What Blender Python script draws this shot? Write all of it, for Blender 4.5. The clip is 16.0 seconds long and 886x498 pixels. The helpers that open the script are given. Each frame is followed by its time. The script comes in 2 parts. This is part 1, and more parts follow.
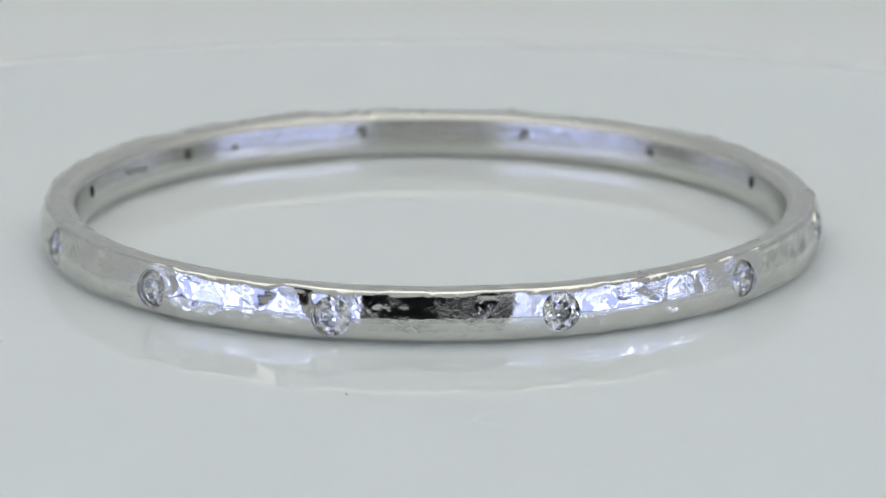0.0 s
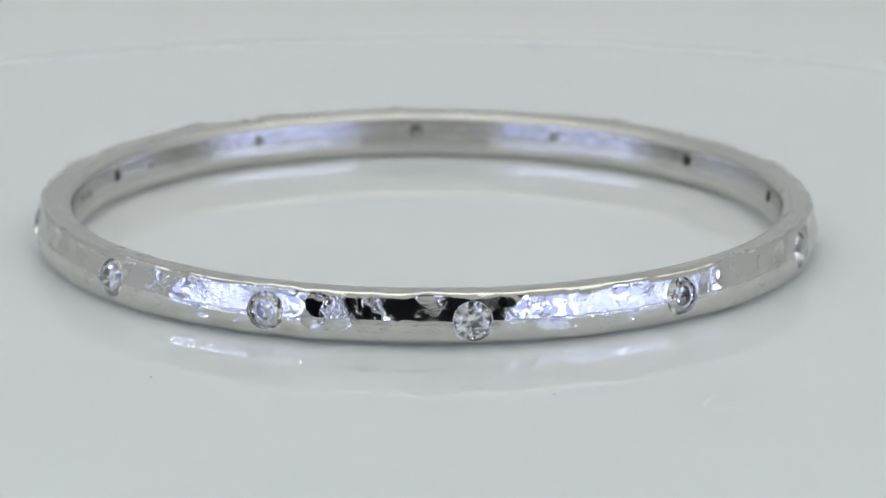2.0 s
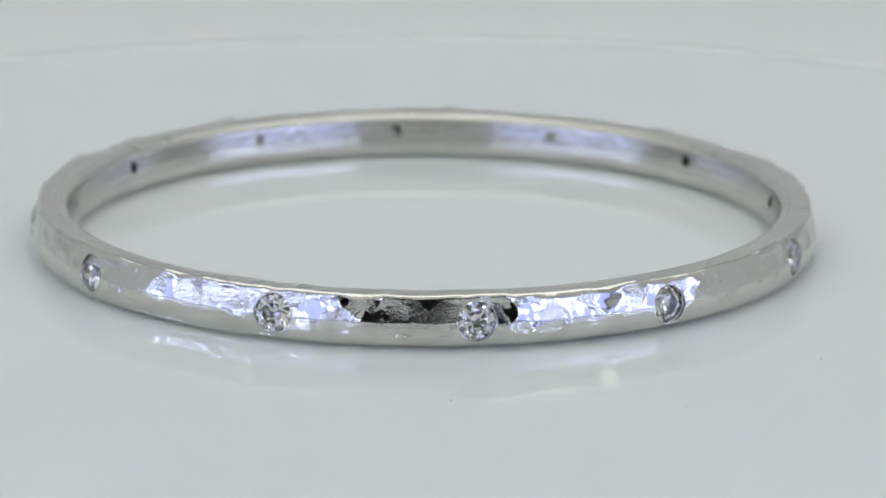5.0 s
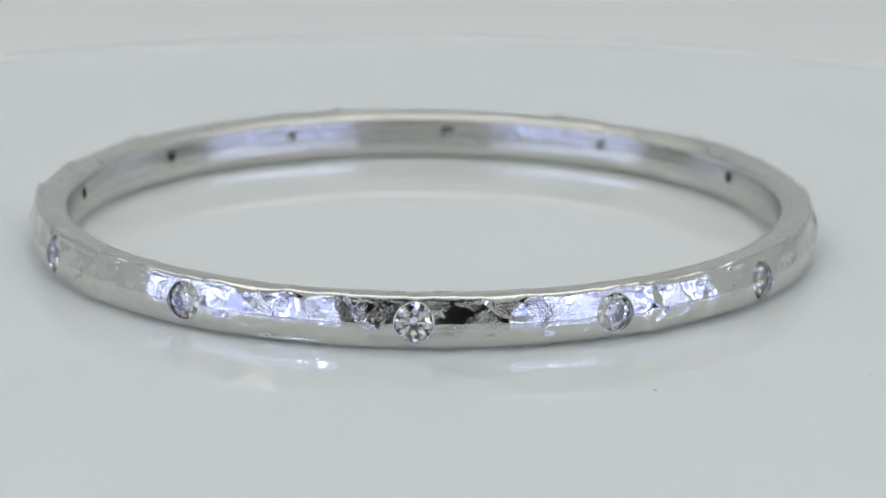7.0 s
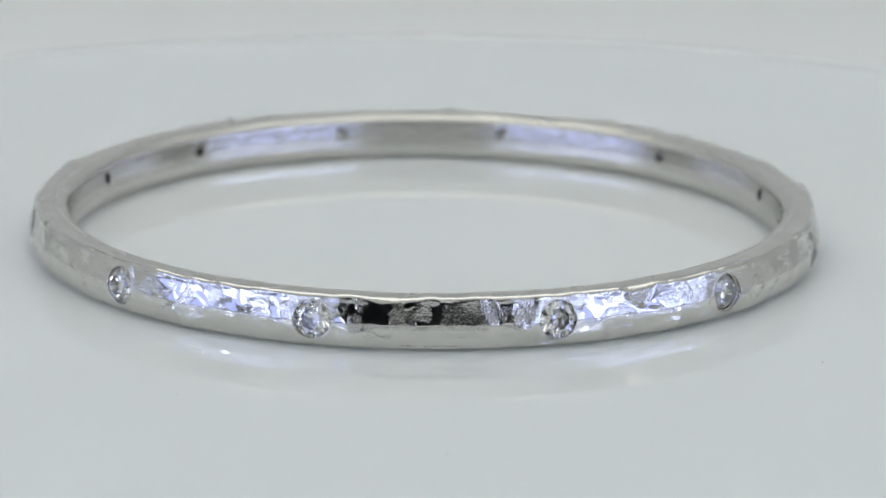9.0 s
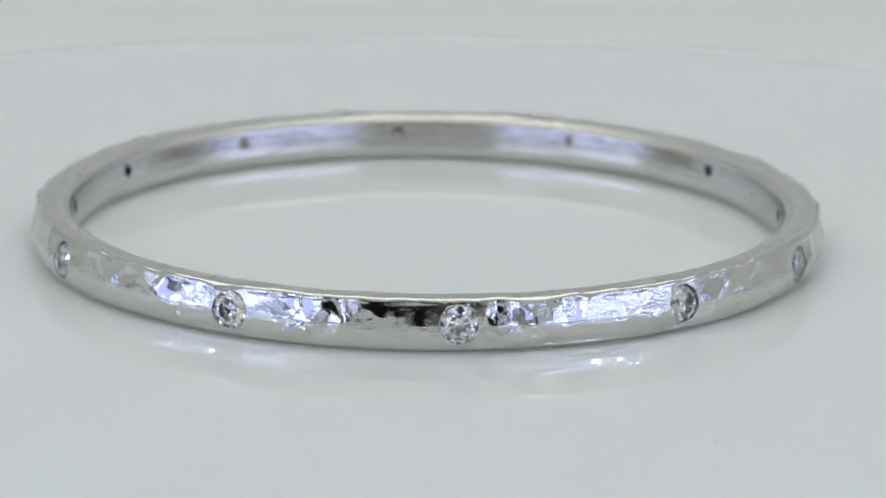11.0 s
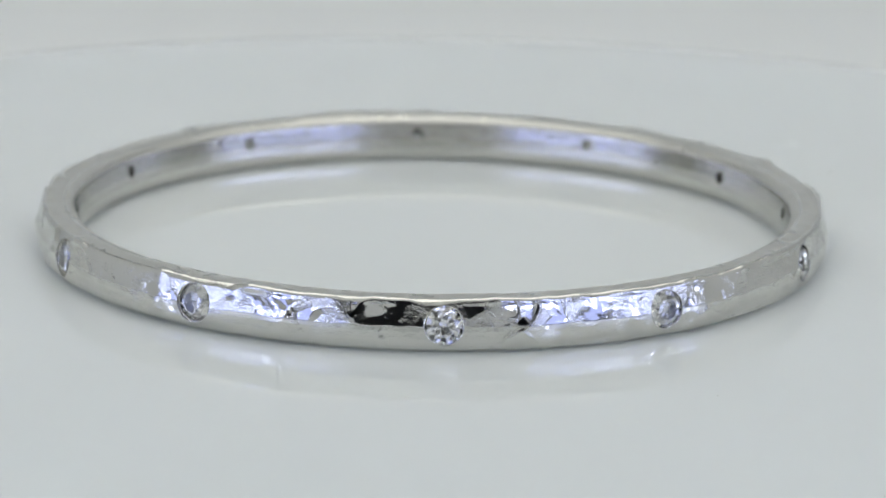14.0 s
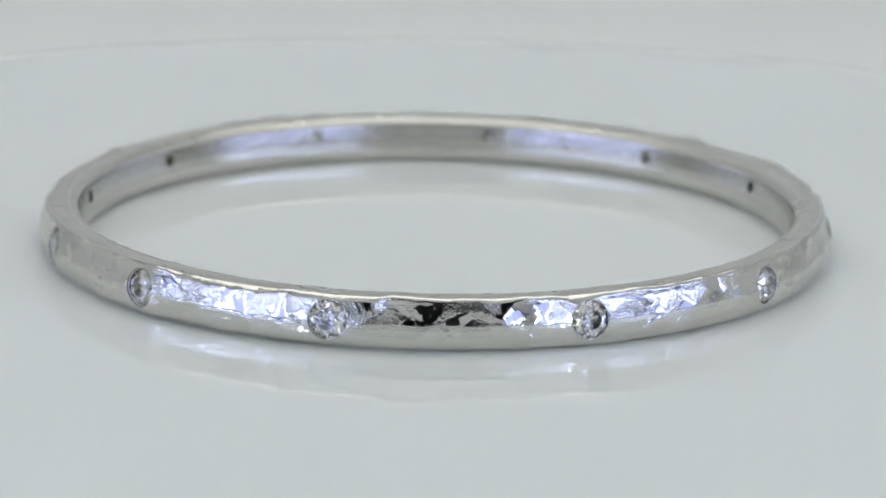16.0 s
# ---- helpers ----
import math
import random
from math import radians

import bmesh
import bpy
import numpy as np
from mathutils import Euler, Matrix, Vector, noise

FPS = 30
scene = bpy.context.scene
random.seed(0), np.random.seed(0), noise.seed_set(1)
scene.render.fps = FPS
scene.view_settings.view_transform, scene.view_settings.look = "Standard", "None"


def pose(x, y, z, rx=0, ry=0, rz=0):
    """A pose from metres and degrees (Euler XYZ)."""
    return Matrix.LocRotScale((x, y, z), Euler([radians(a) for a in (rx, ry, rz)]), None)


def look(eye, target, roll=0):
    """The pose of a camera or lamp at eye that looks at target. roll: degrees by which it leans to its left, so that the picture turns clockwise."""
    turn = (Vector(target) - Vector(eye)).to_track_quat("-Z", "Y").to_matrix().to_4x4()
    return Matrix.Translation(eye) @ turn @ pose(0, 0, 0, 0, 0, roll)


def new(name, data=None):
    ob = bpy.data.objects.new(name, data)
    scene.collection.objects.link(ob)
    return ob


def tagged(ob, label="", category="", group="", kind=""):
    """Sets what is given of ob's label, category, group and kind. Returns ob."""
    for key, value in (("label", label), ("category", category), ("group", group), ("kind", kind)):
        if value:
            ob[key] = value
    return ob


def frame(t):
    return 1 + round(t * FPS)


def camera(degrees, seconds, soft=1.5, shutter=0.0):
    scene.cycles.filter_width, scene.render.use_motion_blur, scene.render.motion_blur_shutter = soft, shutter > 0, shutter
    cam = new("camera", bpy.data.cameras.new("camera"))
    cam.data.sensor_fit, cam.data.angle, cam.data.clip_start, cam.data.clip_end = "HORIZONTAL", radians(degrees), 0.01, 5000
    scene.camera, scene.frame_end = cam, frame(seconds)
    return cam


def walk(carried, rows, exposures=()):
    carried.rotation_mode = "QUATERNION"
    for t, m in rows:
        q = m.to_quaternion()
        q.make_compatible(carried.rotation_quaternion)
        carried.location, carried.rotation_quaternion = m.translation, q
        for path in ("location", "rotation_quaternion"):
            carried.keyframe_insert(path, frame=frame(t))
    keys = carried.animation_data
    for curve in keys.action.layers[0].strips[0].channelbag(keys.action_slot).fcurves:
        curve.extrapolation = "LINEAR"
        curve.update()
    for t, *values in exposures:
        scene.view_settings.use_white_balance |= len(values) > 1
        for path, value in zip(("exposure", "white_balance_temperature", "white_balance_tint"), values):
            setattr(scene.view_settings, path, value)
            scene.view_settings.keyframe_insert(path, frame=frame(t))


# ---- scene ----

# All sizes below are in millimetres and turned into metres by MM.
MM = 0.001

# ---- camera: stands still on a stand before the turntable ----
EYE = Vector((0.0, -269.25, 69.44)) * MM
AIM = EYE + Vector((0.002118, 0.967521, -0.252783))
cam = camera(15.479, 16.0, soft=1.7)
walk(cam, [(0.0, look(EYE, AIM, 0.626)), (16.0, look(EYE, AIM, 0.626))])
cam.data.dof.use_dof = True
cam.data.dof.focus_distance = 0.248
cam.data.dof.aperture_fstop = 46.0

# ---- light and exposure ----
TOP_LIGHT = 1.165        # diffuser lamp under the front of the roof
SIDE_LIGHT = 2.1        # LED panels on both sides of the camera
world = bpy.data.worlds.new("world")
scene.world = world
world.use_nodes = True
world.node_tree.nodes["Background"].inputs[0].default_value = (0.02, 0.02, 0.022, 1)
world.node_tree.nodes["Background"].inputs[1].default_value = 1.0
scene.view_settings.exposure = 0.0

# ---- turning: speed and the bangle's place on the plate ----
SPEED = 9.569          # degrees a second, anticlockwise from above
AXIS_X = -0.046
OFF, OFF_ANGLE = 1.008, 117.42
TILT = (0.05, -0.41)    # degrees by which the plate runs out of true, about its own x and y


# ---- materials ----
def material(name):
    m = bpy.data.materials.new(name)
    m.use_nodes = True
    nt = m.node_tree
    return m, nt, nt.nodes["Principled BSDF"]


def node(nt, kind, **values):
    n = nt.nodes.new(kind)
    for key, value in values.items():
        n.inputs[key.replace("_", " ")].default_value = value
    return n


def coords(nt):
    return nt.nodes.new("ShaderNodeTexCoord").outputs["Object"]


def ramp(nt, source, lo, hi, a, b):
    r = nt.nodes.new("ShaderNodeMapRange")
    r.inputs["From Min"].default_value, r.inputs["From Max"].default_value = lo, hi
    r.inputs["To Min"].default_value, r.inputs["To Max"].default_value = a, b
    nt.links.new(source, r.inputs["Value"])
    return r.outputs["Result"]


def noise_tex(nt, scale, detail=3.0, rough=0.5, vec=None):
    n = node(nt, "ShaderNodeTexNoise", Scale=scale, Detail=detail, Roughness=rough)
    nt.links.new(vec or coords(nt), n.inputs["Vector"])
    return n.outputs["Fac"]


def hammered_metal():
    """White precious metal, hammered: polished facets, some of them left grainy by the hammer face."""
    m, nt, p = material("hammered_white_metal")
    p.inputs["Base Color"].default_value = (0.67, 0.662, 0.625, 1)
    p.inputs["Metallic"].default_value = 1.0
    c = coords(nt)
    patch = noise_tex(nt, 520.0, 2.0, 0.5, c)
    grainy = ramp(nt, patch, 0.46, 0.53, 0.03, 1.0)
    rough = ramp(nt, patch, 0.42, 0.56, 0.065, 0.14)
    nt.links.new(rough, p.inputs["Roughness"])
    grain = noise_tex(nt, 6200.0, 1.5, 0.5, c)
    fine = noise_tex(nt, 1500.0, 3.0, 0.5, c)
    mul = nt.nodes.new("ShaderNodeMath")
    mul.operation = "MULTIPLY"
    nt.links.new(grain, mul.inputs[0])
    nt.links.new(grainy, mul.inputs[1])
    b1 = node(nt, "ShaderNodeBump", Strength=0.42, Distance=0.00007)
    nt.links.new(mul.outputs[0], b1.inputs["Height"])
    b2 = node(nt, "ShaderNodeBump", Strength=0.05, Distance=0.00010)
    nt.links.new(fine, b2.inputs["Height"])
    nt.links.new(b1.outputs["Normal"], b2.inputs["Normal"])
    pits = node(nt, "ShaderNodeTexVoronoi", Scale=1500.0)
    nt.links.new(c, pits.inputs["Vector"])
    b3 = node(nt, "ShaderNodeBump", Strength=0.25, Distance=0.00005)
    nt.links.new(ramp(nt, pits.outputs["Distance"], 0.0, 0.14, 0.0, 1.0), b3.inputs["Height"])
    nt.links.new(b2.outputs["Normal"], b3.inputs["Normal"])
    nt.links.new(b3.outputs["Normal"], p.inputs["Normal"])
    return m


def satin_metal():
    """The smooth inside of the band, polished with faint lines along it."""
    m, nt, p = material("satin_white_metal")
    p.inputs["Base Color"].default_value = (0.66, 0.65, 0.61, 1)
    p.inputs["Metallic"].default_value = 1.0
    sep = nt.nodes.new("ShaderNodeSeparateXYZ")
    nt.links.new(coords(nt), sep.inputs[0])
    comb = nt.nodes.new("ShaderNodeCombineXYZ")
    for axis, gain in (("X", 40.0), ("Y", 40.0), ("Z", 2200.0)):
        k = nt.nodes.new("ShaderNodeMath")
        k.operation = "MULTIPLY"
        k.inputs[1].default_value = gain
        nt.links.new(sep.outputs[axis], k.inputs[0])
        nt.links.new(k.outputs[0], comb.inputs[axis])
    lines = noise_tex(nt, 1.0, 3.0, 0.6, comb.outputs[0])
    nt.links.new(ramp(nt, lines, 0.3, 0.7, 0.13, 0.22), p.inputs["Roughness"])
    fine = noise_tex(nt, 1100.0, 2.0, 0.5)
    b1 = node(nt, "ShaderNodeBump", Strength=0.12, Distance=0.00006)
    nt.links.new(lines, b1.inputs["Height"])
    b2 = node(nt, "ShaderNodeBump", Strength=0.25, Distance=0.00014)
    nt.links.new(fine, b2.inputs["Height"])
    nt.links.new(b1.outputs["Normal"], b2.inputs["Normal"])
    nt.links.new(b2.outputs["Normal"], p.inputs["Normal"])
    return m


def brushed_metal():
    """The filed top of the band, dull, with a soft grain."""
    m, nt, p = material("brushed_white_metal")
    p.inputs["Base Color"].default_value = (0.63, 0.62, 0.575, 1)
    p.inputs["Metallic"].default_value = 1.0
    c = coords(nt)
    nt.links.new(ramp(nt, noise_tex(nt, 420.0, 3.0, 0.6, c), 0.3, 0.7, 0.24, 0.42), p.inputs["Roughness"])
    b = node(nt, "ShaderNodeBump", Strength=0.6, Distance=0.00014)
    nt.links.new(noise_tex(nt, 900.0, 3.0, 0.55, c), b.inputs["Height"])
    nt.links.new(b.outputs["Normal"], p.inputs["Normal"])
    return m


def diamond_material():
    m, nt, p = material("diamond")
    p.inputs["Base Color"].default_value = (1, 1, 1, 1)
    p.inputs["Roughness"].default_value = 0.0
    p.inputs["IOR"].default_value = 2.42
    p.inputs["Transmission Weight"].default_value = 1.0
    return m


def plate_material():
    """Glossy white acrylic with faint smears."""
    m, nt, p = material("glossy_white_acrylic")
    c = coords(nt)
    cloud = noise_tex(nt, 28.0, 4.0, 0.55, c)
    mix = nt.nodes.new("ShaderNodeMix")
    mix.data_type = "RGBA"
    mix.inputs["A"].default_value = (0.735, 0.772, 0.768, 1)
    mix.inputs["B"].default_value = (0.775, 0.807, 0.803, 1)
    nt.links.new(cloud, mix.inputs["Factor"])
    nt.links.new(mix.outputs["Result"], p.inputs["Base Color"])
    smear = noise_tex(nt, 60.0, 3.0, 0.6, c)
    nt.links.new(ramp(nt, smear, 0.35, 0.7, 0.012, 0.04), p.inputs["Roughness"])
    p.inputs["IOR"].default_value = 1.49
    p.inputs["Subsurface Weight"].default_value = 1.0
    p.inputs["Subsurface Radius"].default_value = (1.0, 1.0, 1.0)
    p.inputs["Subsurface Scale"].default_value = 0.008
    b = node(nt, "ShaderNodeBump", Strength=0.015, Distance=0.0004)
    nt.links.new(noise_tex(nt, 90.0, 2.0, 0.5, c), b.inputs["Height"])
    nt.links.new(b.outputs["Normal"], p.inputs["Normal"])
    return m


def matte(name, a, b, scale, rough=0.8, relief=0.1):
    m, nt, p = material(name)
    c = coords(nt)
    mix = nt.nodes.new("ShaderNodeMix")
    mix.data_type = "RGBA"
    mix.inputs["A"].default_value, mix.inputs["B"].default_value = (*a, 1), (*b, 1)
    nt.links.new(noise_tex(nt, scale, 4.0, 0.6, c), mix.inputs["Factor"])
    nt.links.new(mix.outputs["Result"], p.inputs["Base Color"])
    p.inputs["Roughness"].default_value = rough
    bmp = node(nt, "ShaderNodeBump", Strength=relief, Distance=0.0005)
    nt.links.new(noise_tex(nt, scale * 12, 2.0, 0.5, c), bmp.inputs["Height"])
    nt.links.new(bmp.outputs["Normal"], p.inputs["Normal"])
    return m


def glowing(name, colour, strength):
    m, nt, p = material(name)
    p.inputs["Base Color"].default_value = (0.8, 0.8, 0.8, 1)
    p.inputs["Emission Color"].default_value = (*colour, 1)
    p.inputs["Emission Strength"].default_value = strength
    return m


def led_array(name, colour, strength):
    """Rows of bright white LED clusters, 58 mm apart, behind a thin bluish diffuser."""
    m, nt, p = material(name)
    sep = nt.nodes.new("ShaderNodeSeparateXYZ")
    nt.links.new(coords(nt), sep.inputs[0])

    def calc(operation, a, b=None):
        k = nt.nodes.new("ShaderNodeMath")
        k.operation = operation
        for socket, value in zip(k.inputs, (a, b)):
            if isinstance(value, float):
                socket.default_value = value
            elif value is not None:
                nt.links.new(value, socket)
        return k.outputs[0]

    bumps = []
    for axis in ("X", "Z"):
        wave = calc("COSINE", calc("MULTIPLY", sep.outputs[axis], 2 * math.pi / 0.058))
        bumps.append(calc("POWER", ramp(nt, wave, -1.0, 1.0, 0.0, 1.0), 2.6))
    dot = calc("MULTIPLY", bumps[0], bumps[1])
    tint = nt.nodes.new("ShaderNodeMix")
    tint.data_type = "RGBA"
    tint.inputs["A"].default_value = (*colour, 1)
    tint.inputs["B"].default_value = (0.80, 0.87, 1.0, 1)
    nt.links.new(ramp(nt, dot, 0.04, 0.5, 0.0, 1.0), tint.inputs["Factor"])
    nt.links.new(tint.outputs["Result"], p.inputs["Emission Color"])
    nt.links.new(ramp(nt, dot, 0.0, 1.0, 0.50 * strength, 5.6 * strength), p.inputs["Emission Strength"])
    return m


HAMMERED, SATIN, BRUSHED = hammered_metal(), satin_metal(), brushed_metal()
DIAMOND, ACRYLIC = diamond_material(), plate_material()
SHEET = matte("white_sheet", (0.80, 0.82, 0.815), (0.84, 0.857, 0.85), 14.0)
FABRIC = matte("white_tent_fabric", (0.79, 0.80, 0.785), (0.83, 0.84, 0.825), 20.0)
BACKING = matte("pale_back_cloth", (0.74, 0.762, 0.76), (0.78, 0.80, 0.797), 20.0)
DARK = matte("recess_grey", (0.17, 0.175, 0.18), (0.22, 0.225, 0.23), 30.0)
FRAME_BLACK = matte("black_plastic", (0.02, 0.02, 0.02), (0.03, 0.03, 0.03), 40.0, 0.5)
DUST = matte("grey_dust", (0.56, 0.56, 0.54), (0.64, 0.64, 0.62), 900.0, 0.9)
FAINT = matte("faint_scuff", (0.57, 0.60, 0.59), (0.64, 0.67, 0.66), 600.0, 0.4)
STAMP = matte("stamped_mark", (0.26, 0.26, 0.245), (0.36, 0.36, 0.34), 900.0, 0.35)
ROOF_GLOW = glowing("roof_diffuser", (1.0, 0.995, 0.935), TOP_LIGHT)
LED_GLOW = led_array("led_diffuser", (0.27, 0.36, 1.0), SIDE_LIGHT)


# ---- mesh helpers ----
def mesh_object(name, bm, mat, parent=None, label=""):
    data = bpy.data.meshes.new(name)
    bm.to_mesh(data)
    bm.free()
    data.materials.append(mat)
    ob = new(name, data)
    ob.parent = parent
    return tagged(ob, label)


part = mesh_object


def box(bm, x0, x1, y0, y1, z0, z1):
    """A box, in millimetres."""
    v = [bm.verts.new((x * MM, y * MM, z * MM)) for x in (x0, x1) for y in (y0, y1) for z in (z0, z1)]
    for f in ((0, 1, 3, 2), (4, 6, 7, 5), (0, 4, 5, 1), (2, 3, 7, 6), (0, 2, 6, 4), (1, 5, 7, 3)):
        bm.faces.new([v[i] for i in f])
    bmesh.ops.recalc_face_normals(bm, faces=bm.faces)
    return bm


def boxes(*rows):
    bm = bmesh.new()
    for r in rows:
        box(bm, *r)
    return bm


def lathe(profile, steps, smooth=True):
    """A closed ring or a disc spun round z from a profile of (radius, height) in millimetres."""
    bm = bmesh.new()
    rings = []
    for k in range(steps):
        a = 2 * math.pi * k / steps
        rings.append([bm.verts.new((r * math.cos(a) * MM, r * math.sin(a) * MM, z * MM)) for r, z in profile])
    for k in range(steps):
        p, q = rings[k], rings[(k + 1) % steps]
        for i in range(len(profile) - 1):
            f = bm.faces.new((p[i], q[i], q[i + 1], p[i + 1]))
            f.smooth = smooth
    return bm, rings


# ---- the light box: floor sheet, walls, roof, the opening to an added dark recess ----
X, Y0, Y1, Z0, Z1 = 480, -300, 420, -26, 470
OPEN_X, OPEN_LOW, OPEN_Z = 126, 36, 150
floor_ob = part("floor", boxes((-X, X, Y0, Y1, Z0 - 6, Z0)), SHEET)
tagged(floor_ob, "matte white sheet under the turntable", "floor", kind="structure")
tagged(part("wall_north", boxes((-X, X, Y1, Y1 + 6, Z0, Z1)), BACKING), "cool white fabric back wall of the light box", "wall", kind="structure")
tagged(part("wall_west", boxes((-X - 6, -X, Y0, Y1, Z0, Z1)), FABRIC), "white fabric side wall of the light box", "wall", kind="structure")
tagged(part("wall_east", boxes((X, X + 6, Y0, Y1, Z0, Z1)), FABRIC), "white fabric side wall of the light box", "wall", kind="structure")
tagged(part("wall_south", boxes((-X, -OPEN_X, Y0 - 6, Y0, Z0, Z1), (OPEN_X, X, Y0 - 6, Y0, Z0, Z1),
                                (-OPEN_X, OPEN_X, Y0 - 6, Y0, OPEN_Z, Z1), (-OPEN_X, OPEN_X, Y0 - 6, Y0, Z0, OPEN_LOW)), FABRIC),
       "white fabric front wall with an opening", "wall", kind="structure")
tagged(part("ceiling", boxes((-X, X, Y0, Y1, Z1, Z1 + 6)), FABRIC), "white fabric roof of the light box", "ceiling", kind="structure")
# unseen box, added so the metal mirrors dark where the camera stands
tagged(part("wall_recess", boxes((-190, 190, -566, -560, -40, 300), (-196, -190, -560, -306, -40, 300), (190, 196, -560, -306, -40, 300),
                                 (-190, 190, -560, -306, -46, -40), (-190, 190, -560, -306, 300, 306)), DARK),
       "dim grey recess added behind the opening", "wall", kind="structure")


def led_panel(side):
    """A flat LED panel in a thin black frame on two short legs, standing askew beside the opening."""
    root = tagged(new("led_panel"), "cool white LED panel in a thin black frame", "lamp", group="LED panels")
    w, z0, z1 = 175, 14, 100
    part("diffuser", boxes((-w, w, 4, 10, z0, z1)), LED_GLOW, root, "cool white diffuser")
    part("frame", boxes((-w - 5, -w, 0, 12, z0 - 5, z1 + 5), (w, w + 5, 0, 12, z0 - 5, z1 + 5),
                        (-w, w, 0, 12, z0 - 5, z0), (-w, w, 0, 12, z1, z1 + 5), (-w, w, 0, 3, z0, z1)), FRAME_BLACK, root)
    for x in (-140, 140):
        part("leg", boxes((x - 6, x + 6, -6, 18, Z0, z0 - 5)), FRAME_BLACK, root)
    root.matrix_basis = pose(side * 0.290, -0.196, 0, 0, 0, side * 36)


def roof_light():
    """A broad warm white diffuser lamp under the roof, further to the front than to the back."""
    root = tagged(new("ceiling_light"), "broad warm white diffuser lamp in a thin black frame", "lamp")
    x, y0, y1, z = 400, -225, 250, Z1 - 14
    part("diffuser", boxes((-x, x, y0, y1, z, z + 6)), ROOF_GLOW, root, "warm white diffuser")
    part("frame", boxes((-x - 6, -x, y0 - 6, y1 + 6, z - 2, Z1), (x, x + 6, y0 - 6, y1 + 6, z - 2, Z1),
                        (-x, x, y0 - 6, y0, z - 2, Z1), (-x, x, y1, y1 + 6, z - 2, Z1)), FRAME_BLACK, root)


roof_light()
led_panel(-1)
led_panel(1)


# ---- the turntable ----
def make_turntable():
    root = tagged(new("turntable"), "round glossy white acrylic turntable plate, slowly turning", "turntable")
    rim = [(87.8 - 0.15 * (1 - math.cos(a)), -0.15 + 0.15 * math.sin(a)) for a in [math.pi / 2 * k / 6 for k in range(6, -1, -1)]]
    bm, rings = lathe([(60, 0), (87.2, 0)] + rim + [(87.8, -9), (86.8, -10), (60, -10)], 256)
    bm.faces.new([r[0] for r in rings])
    bm.faces.new([r[-1] for r in reversed(rings)])
    bmesh.ops.recalc_face_normals(bm, faces=bm.faces)
    part("plate", bm, ACRYLIC, root)
    bm, rings = lathe([(55, -10), (55, -24), (58, -26)], 96)
    bm.faces.new([r[0] for r in rings])
    bm.faces.new([r[-1] for r in reversed(rings)])
    bmesh.ops.recalc_face_normals(bm, faces=bm.faces)
    part("base", bm, FABRIC, root)
    # a hooked hair-thin scuff
    track = [(48.5, -84.3), (49.6, -85.75), (50.4, -86.6), (51.0, -86.85), (51.5, -86.3), (52.0, -85.35), (52.5, -84.1)]
    bm = bmesh.new()
    pts = [Vector((r * math.cos(radians(a)), r * math.sin(radians(a)), 0.0)) for r, a in track]
    left, right = [], []
    for i, p in enumerate(pts):
        d = (pts[min(i + 1, len(pts) - 1)] - pts[max(i - 1, 0)]).normalized()
        n = Vector((-d.y, d.x, 0)) * (0.085 if 0 < i < len(pts) - 1 else 0.02)
        left.append(bm.verts.new((p + n + Vector((0, 0, 0.004))) * MM))
        right.append(bm.verts.new((p - n + Vector((0, 0, 0.004))) * MM))
    for i in range(len(pts) - 1):
        bm.faces.new((left[i], right[i], right[i + 1], left[i + 1]))
    bmesh.ops.recalc_face_normals(bm, faces=bm.faces)
    part("scuff", bm, FAINT, root, "faint hooked scuff in the gloss")
    for r, a, size in ((45.3, -98.0, 0.13), (50.0, -116.7, 0.08), (45.5, -136.3, 0.12), (48.2, -198.7, 0.1), (57.3, -175.2, 0.12),
                       (45.5, -166.4, 0.1), (86.9, 14.9, 0.32), (87.0, -42.7, 0.36)):
        bm = bmesh.new()
        bmesh.ops.create_icosphere(bm, subdivisions=1, radius=size * MM)
        for v in bm.verts:
            v.co = Vector((v.co.x * random.uniform(0.6, 1.3), v.co.y * random.uniform(0.6, 1.3), v.co.z * 0.45))
        bmesh.ops.translate(bm, verts=bm.verts, vec=Vector((r * math.cos(radians(a)), r * math.sin(radians(a)), size * 0.3)) * MM)
        part("dust_speck", bm, DUST, root, "grey dust speck")
    return root


turntable = make_turntable()

# ---- the bangle ----
R_OUT = 33.0
STONES = ((19.27, 2.17), (47.7, 2.17), (73.15, 2.17), (102.74, 2.15), (137.82, 2.14), (169.25, 2.19),
          (202.05, 2.19), (229.42, 2.19), (257.14, 1.97), (287.74, 2.22), (318.78, 2.19), (350.29, 2.17))
STONE_R = 1.5


def band_profile(count):
    """The band's section, a closed loop of (radius, height): crowned outside, flat on top, comfort-fit inside."""
    corner = np.array([(32.62, 0.0), (32.97, 0.26), (33.15, 1.02), (33.2, 1.62), (33.14, 2.08), (32.98, 2.67), (32.68, 3.79), (32.54, 4.02), (32.3, 4.1), (31.5, 4.13),
                       (30.85, 4.05), (30.32, 3.79), (30.1, 3.42), (29.92, 2.07), (29.86, 1.2), (29.90, 0.55), (30.04, 0.22), (30.42, 0.0)])
    loop = np.vstack([corner, corner[:1]])
    length = np.concatenate([[0], np.cumsum(np.hypot(*np.diff(loop, axis=0).T))])
    s = np.linspace(0, length[-1], count, endpoint=False)
    prof = np.stack([np.interp(s, length, loop[:, i]) for i in (0, 1)], 1)
    for _ in range(3):
        prof = 0.5 * prof + 0.25 * (np.roll(prof, 1, 0) + np.roll(prof, -1, 0))
    prof[:, 1] -= prof[:, 1].min()
    return s, prof


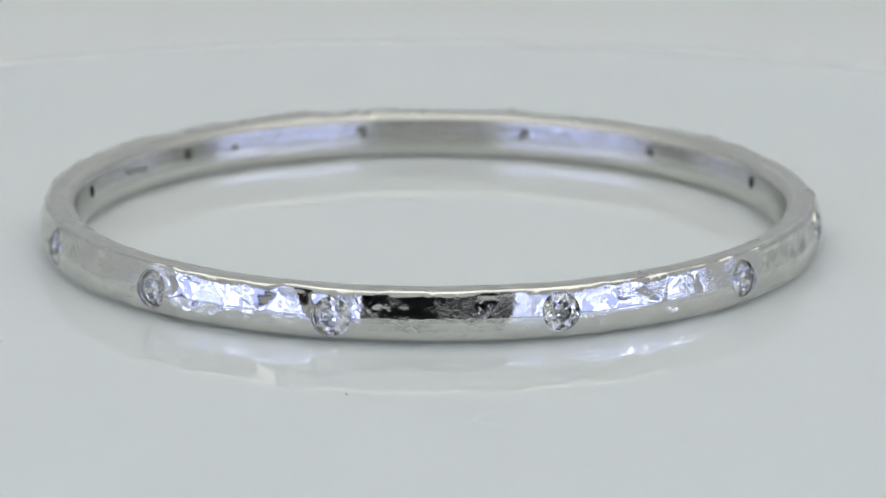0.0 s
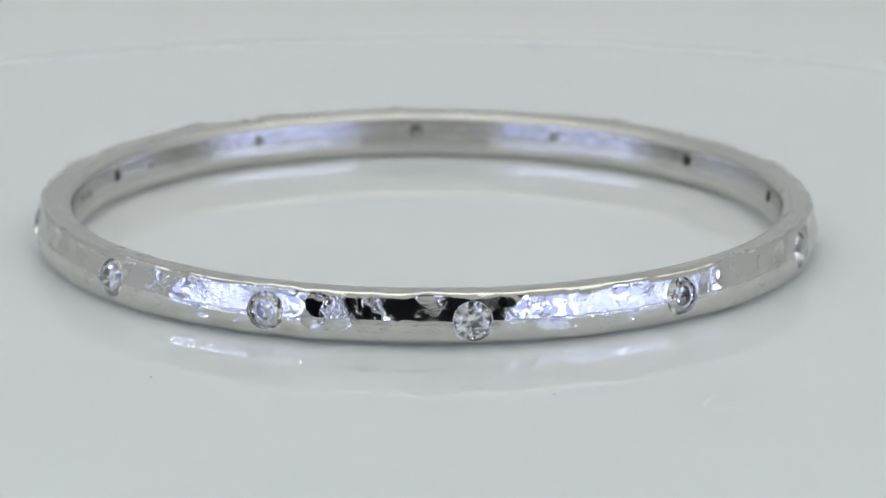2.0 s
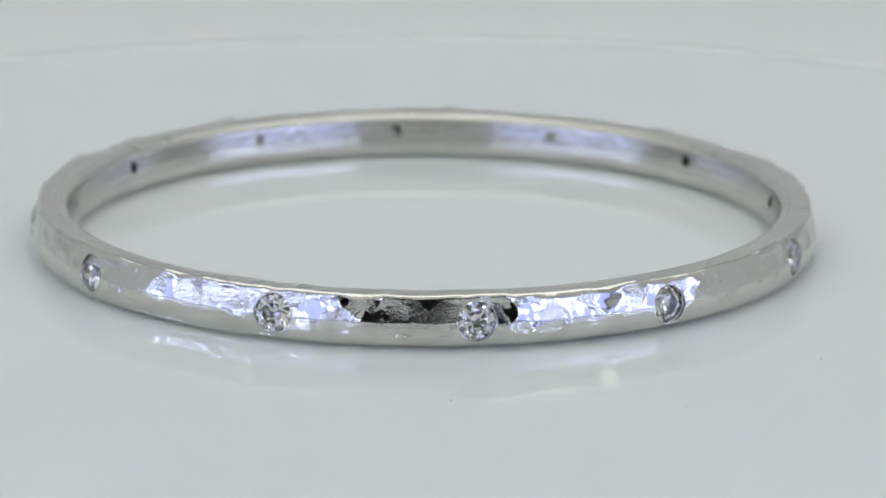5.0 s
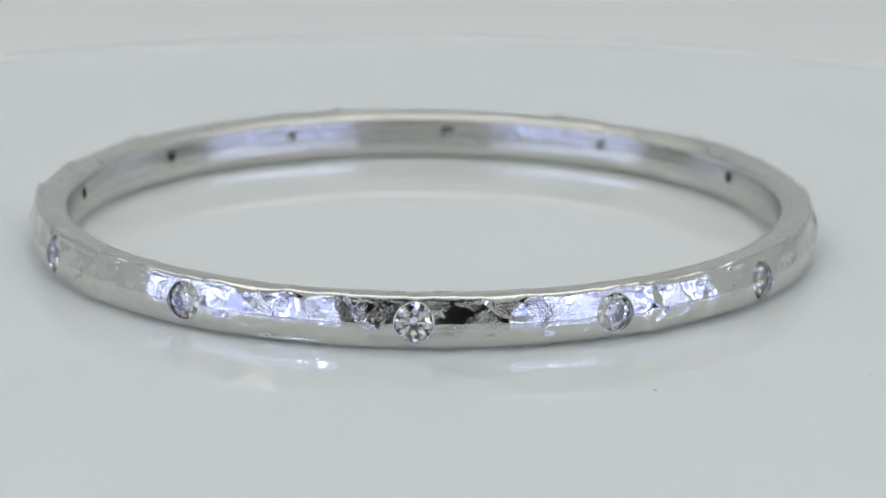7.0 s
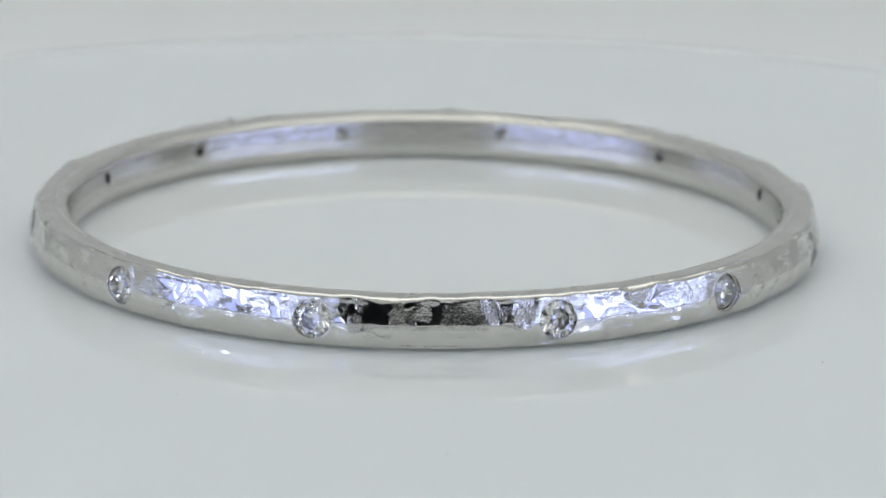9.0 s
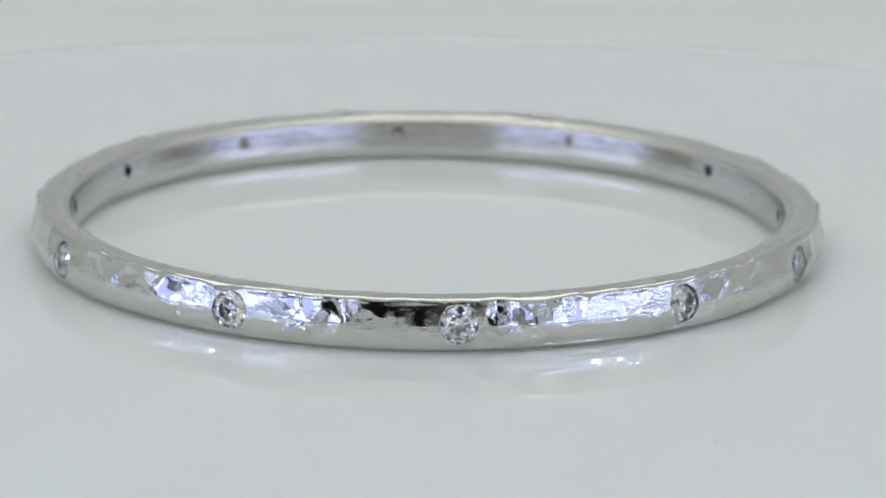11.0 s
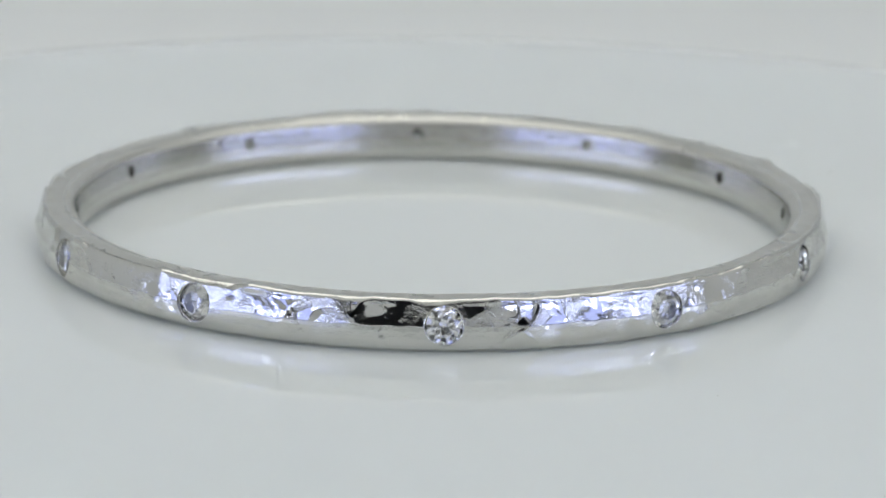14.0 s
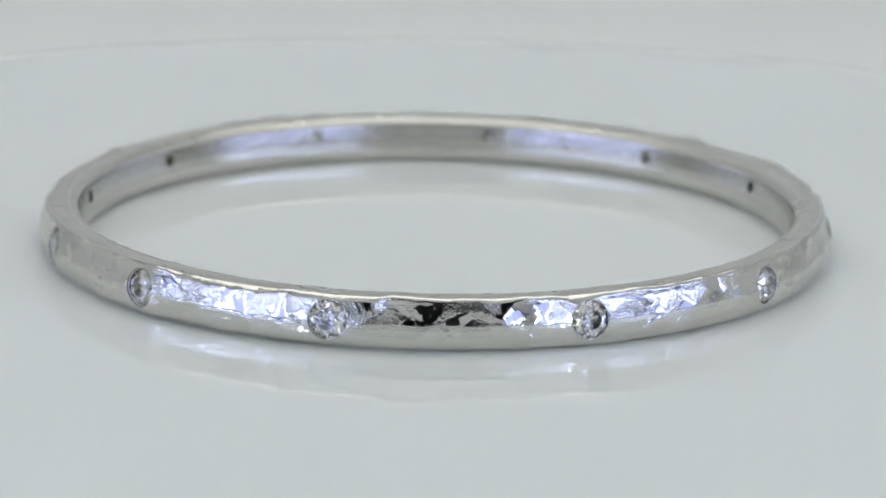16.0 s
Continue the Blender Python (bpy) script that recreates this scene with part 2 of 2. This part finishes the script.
def hammer_marks(u, v, around, pitch, rows, rng, tilt, lean, bowl, keep, flat, bow=1.0):
    """Depth in millimetres at places (u, v): overlapping flat-bottomed hammer blows, the deepest blow wins."""
    # blows lie askew, so their edges wander
    u, v = (u + 0.07 * pitch * np.sin(v * 3.3 / pitch + 2 * np.sin(u * 0.7)) + 0.03 * pitch * np.sin(v * 7.1 / pitch + u),
            v + 0.08 * pitch * np.sin(u * 2.0 / pitch + v) + 0.04 * pitch * np.sin(u * 5.3 / pitch))
    u = u % around
    nu = int(around / pitch)
    pu = around / nu
    nv = rows
    v0 = v.min() - 0.4
    pv = (v.max() + 0.4 - v0) / nv
    cu = rng.uniform(0.05, 0.95, (nu, nv))
    cv = rng.uniform(0.1, 0.9, (nu, nv))
    tu = np.clip(rng.normal(0, tilt, (nu, nv)), -1.7 * tilt, 1.7 * tilt)
    tv = rng.normal(0, lean, (nu, nv))
    d0 = rng.uniform(0.0, 0.03, (nu, nv)) - np.where(rng.uniform(size=(nu, nv)) < keep, 0.0, 9.0)
    k = rng.uniform(0.5, 1.9, (nu, nv)) * bowl
    iu = np.floor(u / pu).astype(int)
    best = np.full(u.shape, 9.0)
    for di in range(-4, 5):
        col = (iu + di) % nu
        for row in range(nv):
            du = u - (iu + di + cu[col, row]) * pu
            dv = v - (v0 + (row + cv[col, row]) * pv)
            h = k[col, row] * (flat * du * du + bow * dv * dv) + tu[col, row] * du + tv[col, row] * dv - d0[col, row]
            best = np.minimum(best, np.where(d0[col, row] < -1, 9.0, h))
    return np.clip(best, -0.12, 0.10)


def make_band(root):
    around, n_u, n_v = 2 * math.pi * R_OUT, 3200, 200
    s, prof = band_profile(n_v)
    tangent = np.roll(prof, -1, 0) - np.roll(prof, 1, 0)
    tangent /= np.linalg.norm(tangent, axis=1)[:, None]
    normal = np.stack([tangent[:, 1], -tangent[:, 0]], 1)
    outer = np.clip((prof[:, 0] - 30.7) / 0.4, 0, 1) * np.clip(prof[:, 1] / 0.5, 0, 1)
    on_top = np.clip((prof[:, 1] - 4.02) / 0.12, 0, 1)
    edge = np.exp(-((prof[:, 1] - 3.97) / 0.22) ** 2) * np.clip((prof[:, 0] - 31.9) / 0.4, 0, 1)
    weight = outer * (1 - 0.75 * on_top) + 0.9 * edge
    u = np.repeat(np.arange(n_u) * around / n_u, n_v)
    v = np.tile(s, n_u)
    rng = np.random.default_rng(7)
    depth = hammer_marks(u, v, around, 2.4, 8, rng, 0.085, 0.022, 0.044, 0.92, 0.7, 0.7)
    depth += 0.2 * hammer_marks(u, v, around, 1.1, 12, rng, 0.12, 0.04, 0.09, 0.4, 0.9, 0.6)
    # polishing has rounded the ridges between the blows
    depth = depth.reshape(n_u, n_v)
    for _ in range(10):
        depth = 0.5 * depth + 0.25 * (np.roll(depth, 1, 0) + np.roll(depth, -1, 0))
        depth = 0.6 * depth + 0.2 * (np.roll(depth, 1, 1) + np.roll(depth, -1, 1))
    depth = depth.ravel()
    # in patches the hammer's worn face left a fine crumbled grain
    spread = np.sin(u * 0.83 + 2.1 * np.sin(u * 0.31) + 0.6 * v) + np.sin(u * 1.37 + v * 1.1 + 1.0)
    depth += np.clip(spread * 0.25 - 0.08, 0.0, 0.11) * hammer_marks(u, v, around, 0.32, 34, rng, 0.22, 0.10, 0.5, 0.85, 1.0)
    # the lower half is beaten with smaller, closer blows
    low = np.tile(np.clip((2.05 - prof[:, 1]) / 0.5, 0, 1), n_u)
    depth += 0.5 * low * hammer_marks(u, v, around, 0.8, 15, rng, 0.28, 0.06, 0.16, 0.8, 0.9)
    depth -= depth.mean()
    w = np.tile(weight, n_u)
    theta = u / R_OUT
    # the whole hoop is a hair out of round
    swell = 0.08 + 0.16 * np.cos(2 * (theta - 1.31)) + 0.05 * np.sin(3 * theta + 0.6) + 0.04 * np.sin(5 * theta)
    r = np.tile(prof[:, 0], n_u) + w * depth * np.tile(normal[:, 0], n_u) + swell * np.tile(outer, n_u)
    z = np.tile(prof[:, 1], n_u) + w * depth * np.tile(normal[:, 1], n_u)
    z = np.maximum(z, 0.0)
    co = np.stack([r * np.cos(theta), r * np.sin(theta), z], 1) * MM
    i = np.arange(n_u)[:, None] * n_v
    j = ((np.arange(n_u) + 1) % n_u)[:, None] * n_v
    a = np.arange(n_v)[None, :]
    b = (np.arange(n_v)[None, :] + 1) % n_v
    faces = np.stack([i + a, j + a, j + b, i + b], -1).reshape(-1, 4)
    data = bpy.data.meshes.new("band")
    data.from_pydata(co.tolist(), [], faces.tolist())
    inside = np.tile((prof[:, 0] < 30.55) & (prof[:, 1] > 0.05), n_u)
    filed = np.tile(((prof[:, 1] > 4.07) & (prof[:, 0] < 32.42)) | ((prof[:, 1] > 3.62) & (prof[:, 0] < 30.9)), n_u)
    for metal in (HAMMERED, SATIN, BRUSHED):
        data.materials.append(metal)
    data.polygons.foreach_set("material_index", np.where(filed, 2, inside).astype(np.int32))
    data.polygons.foreach_set("use_smooth", np.ones(len(faces), bool))
    solid = new("solid", data)
    # seats: a straight bore with a shoulder, and a small round hole through to the inside
    cutter = bmesh.new()
    for angle, height in STONES:
        prof_s = ((34.2, 1.54, 0), (32.55, 1.54, 0), (31.4, 0.66, 0.22), (31.1, 0.55, 0.28), (29.4, 0.55, 0.28))
        turn = Matrix.Rotation(radians(angle), 4, "Z")
        rings = []
        for d, rad, rise in prof_s:
            rings.append([cutter.verts.new(turn @ Vector((d * MM, rad * math.cos(q) * MM, (height + rise + rad * math.sin(q)) * MM)))
                          for q in [2 * math.pi * k / 32 for k in range(32)]])
        for p, q in zip(rings, rings[1:]):
            for k in range(32):
                cutter.faces.new((p[k], p[(k + 1) % 32], q[(k + 1) % 32], q[k]))
        cutter.faces.new(rings[0])
        cutter.faces.new(list(reversed(rings[-1])))
    bmesh.ops.recalc_face_normals(cutter, faces=cutter.faces)
    cut_data = bpy.data.meshes.new("cutter")
    cutter.to_mesh(cut_data)
    cutter.free()
    cut_data.materials.append(HAMMERED)
    cut_ob = new("cutter", cut_data)
    mod = solid.modifiers.new("seats", "BOOLEAN")
    mod.operation, mod.object, mod.solver = "DIFFERENCE", cut_ob, "EXACT"
    done = bpy.data.meshes.new_from_object(solid.evaluated_get(bpy.context.evaluated_depsgraph_get()))
    done.name = "band"
    bpy.data.objects.remove(solid)
    bpy.data.objects.remove(cut_ob)
    band = new("band", done)
    band.parent = root
    return tagged(band, "hammered outside, smooth inside")


def diamond_mesh():
    """A round brilliant, table towards +x: table, star, main and girdle facets, pavilion mains to a culet."""
    def ring(n, rad, x, shift):
        return [(x * MM, rad * math.cos(2 * math.pi * (k + shift) / n) * MM, rad * math.sin(2 * math.pi * (k + shift) / n) * MM) for k in range(n)]
    g = STONE_R
    rows = [ring(8, 0.56 * g, 0.32 * g, 0.0), ring(8, 0.80 * g, 0.19 * g, 0.5), ring(16, g, 0.03 * g, 0.0), ring(16, g, -0.02 * g, 0.0),
            ring(8, 0.30 * g, -0.62 * g, 0.5), ring(1, 0.0, -0.86 * g, 0.0)]
    bm = bmesh.new()
    v = [[bm.verts.new(c) for c in row] for row in rows]
    bm.faces.new(v[0])
    for k in range(8):
        n = (k + 1) % 8
        m, a = v[1][k], 2 * k
        bm.faces.new((v[0][k], m, v[0][n]))                                   # star
        bm.faces.new((v[0][k], v[1][k - 1], v[2][a], m))                      # main
        bm.faces.new((m, v[2][a], v[2][a + 1]))                               # upper girdle
        bm.faces.new((m, v[2][a + 1], v[2][(a + 2) % 16]))
        bm.faces.new((v[3][a], v[4][k], v[3][a + 1]))                         # lower girdle
        bm.faces.new((v[3][a + 1], v[4][k], v[3][(a + 2) % 16]))
        bm.faces.new((v[4][k - 1], v[4][k], v[3][a]))
        bm.faces.new((v[4][k - 1], v[5][0], v[4][k]))                         # pavilion main
    for k in range(16):
        n = (k + 1) % 16
        bm.faces.new((v[2][k], v[3][k], v[3][n], v[2][n]))
    bmesh.ops.recalc_face_normals(bm, faces=bm.faces)
    data = bpy.data.meshes.new("diamond")
    bm.to_mesh(data)
    bm.free()
    data.materials.append(DIAMOND)
    return data


def bezel_mesh():
    """The thin lip of metal pressed over the stone's edge."""
    prof = ((1.46, 0.15), (1.48, 0.20), (1.53, 0.21), (1.58, 0.15), (1.63, 0.0), (1.63, -0.5), (1.53, -0.5), (1.53, 0.05))
    bm = bmesh.new()
    steps = 40
    rings = []
    for k in range(steps):
        a = 2 * math.pi * k / steps
        wob = 1 + 0.02 * math.sin(3 * a + 1) + 0.012 * math.sin(7 * a)
        sag = 0.16 * math.sin(a) ** 2
        rings.append([bm.verts.new(((x - sag) * MM, r * wob * math.cos(a) * MM, r * wob * math.sin(a) * MM)) for r, x in prof])
    for k in range(steps):
        p, q = rings[k], rings[(k + 1) % steps]
        for i in range(len(prof)):
            j = (i + 1) % len(prof)
            bm.faces.new((p[i], q[i], q[j], p[j])).smooth = True
    bmesh.ops.recalc_face_normals(bm, faces=bm.faces)
    data = bpy.data.meshes.new("bezel")
    bm.to_mesh(data)
    bm.free()
    data.materials.append(HAMMERED)
    return data


def make_bangle():
    root = tagged(new("bangle"), "hammered white metal bangle with flush-set round diamonds", "bangle")
    make_band(root)
    stone, lip = diamond_mesh(), bezel_mesh()
    rng = random.Random(3)
    for angle, height in STONES:
        d = new("diamond", stone)
        d.parent = root
        seat = 32.77
        d.matrix_basis = (Matrix.Rotation(radians(angle), 4, "Z") @ Matrix.Translation((seat * MM, 0, height * MM))
                          @ pose(0, 0, 0, rng.uniform(0, 360), rng.uniform(-9, -3), rng.uniform(-4, 4)))
        tagged(d, "round brilliant-cut clear diamond")
        b = new("bezel", lip)
        b.parent = root
        b.matrix_basis = Matrix.Rotation(radians(angle), 4, "Z") @ Matrix.Translation((32.84 * MM, 0, height * MM)) @ pose(0, 0, 0, 0, -6, 0) @ pose(0, 0, 0, 180 * rng.randint(0, 1))
    # stamped marks inside the band, too small to read
    for angle, height, wide, high in ((154.0, 2.37, 0.35, 0.5), (152.6, 2.32, 0.5, 0.5), (151.0, 2.27, 0.35, 0.5), (149.3, 2.17, 0.45, 0.5),
                                      (127.3, 2.27, 0.7, 0.55), (-86.9, 2.12, 0.4, 0.3)):
        part_bm = boxes((29.86, 29.98, -wide / 2, wide / 2, height - high / 2, height + high / 2))
        bmesh.ops.transform(part_bm, matrix=Matrix.Rotation(radians(angle), 4, "Z"), verts=part_bm.verts)
        part("hallmark", part_bm, STAMP, root, "small worn stamped mark")
    return root


bangle = make_bangle()


# ---- the turning ----
def motions():
    table_rows, bangle_rows = [], []
    lean = pose(0, 0, 0, *TILT)
    for t in range(17):
        a = SPEED * t
        q = radians(OFF_ANGLE + a)
        table_rows.append((float(t), pose(AXIS_X * MM, 0, 0, 0, 0, a) @ lean))
        bangle_rows.append((float(t), pose((AXIS_X + OFF * math.cos(q)) * MM, OFF * math.sin(q) * MM, 0, 0, 0, a) @ lean))
    walk(turntable, table_rows)
    walk(bangle, bangle_rows)


motions()
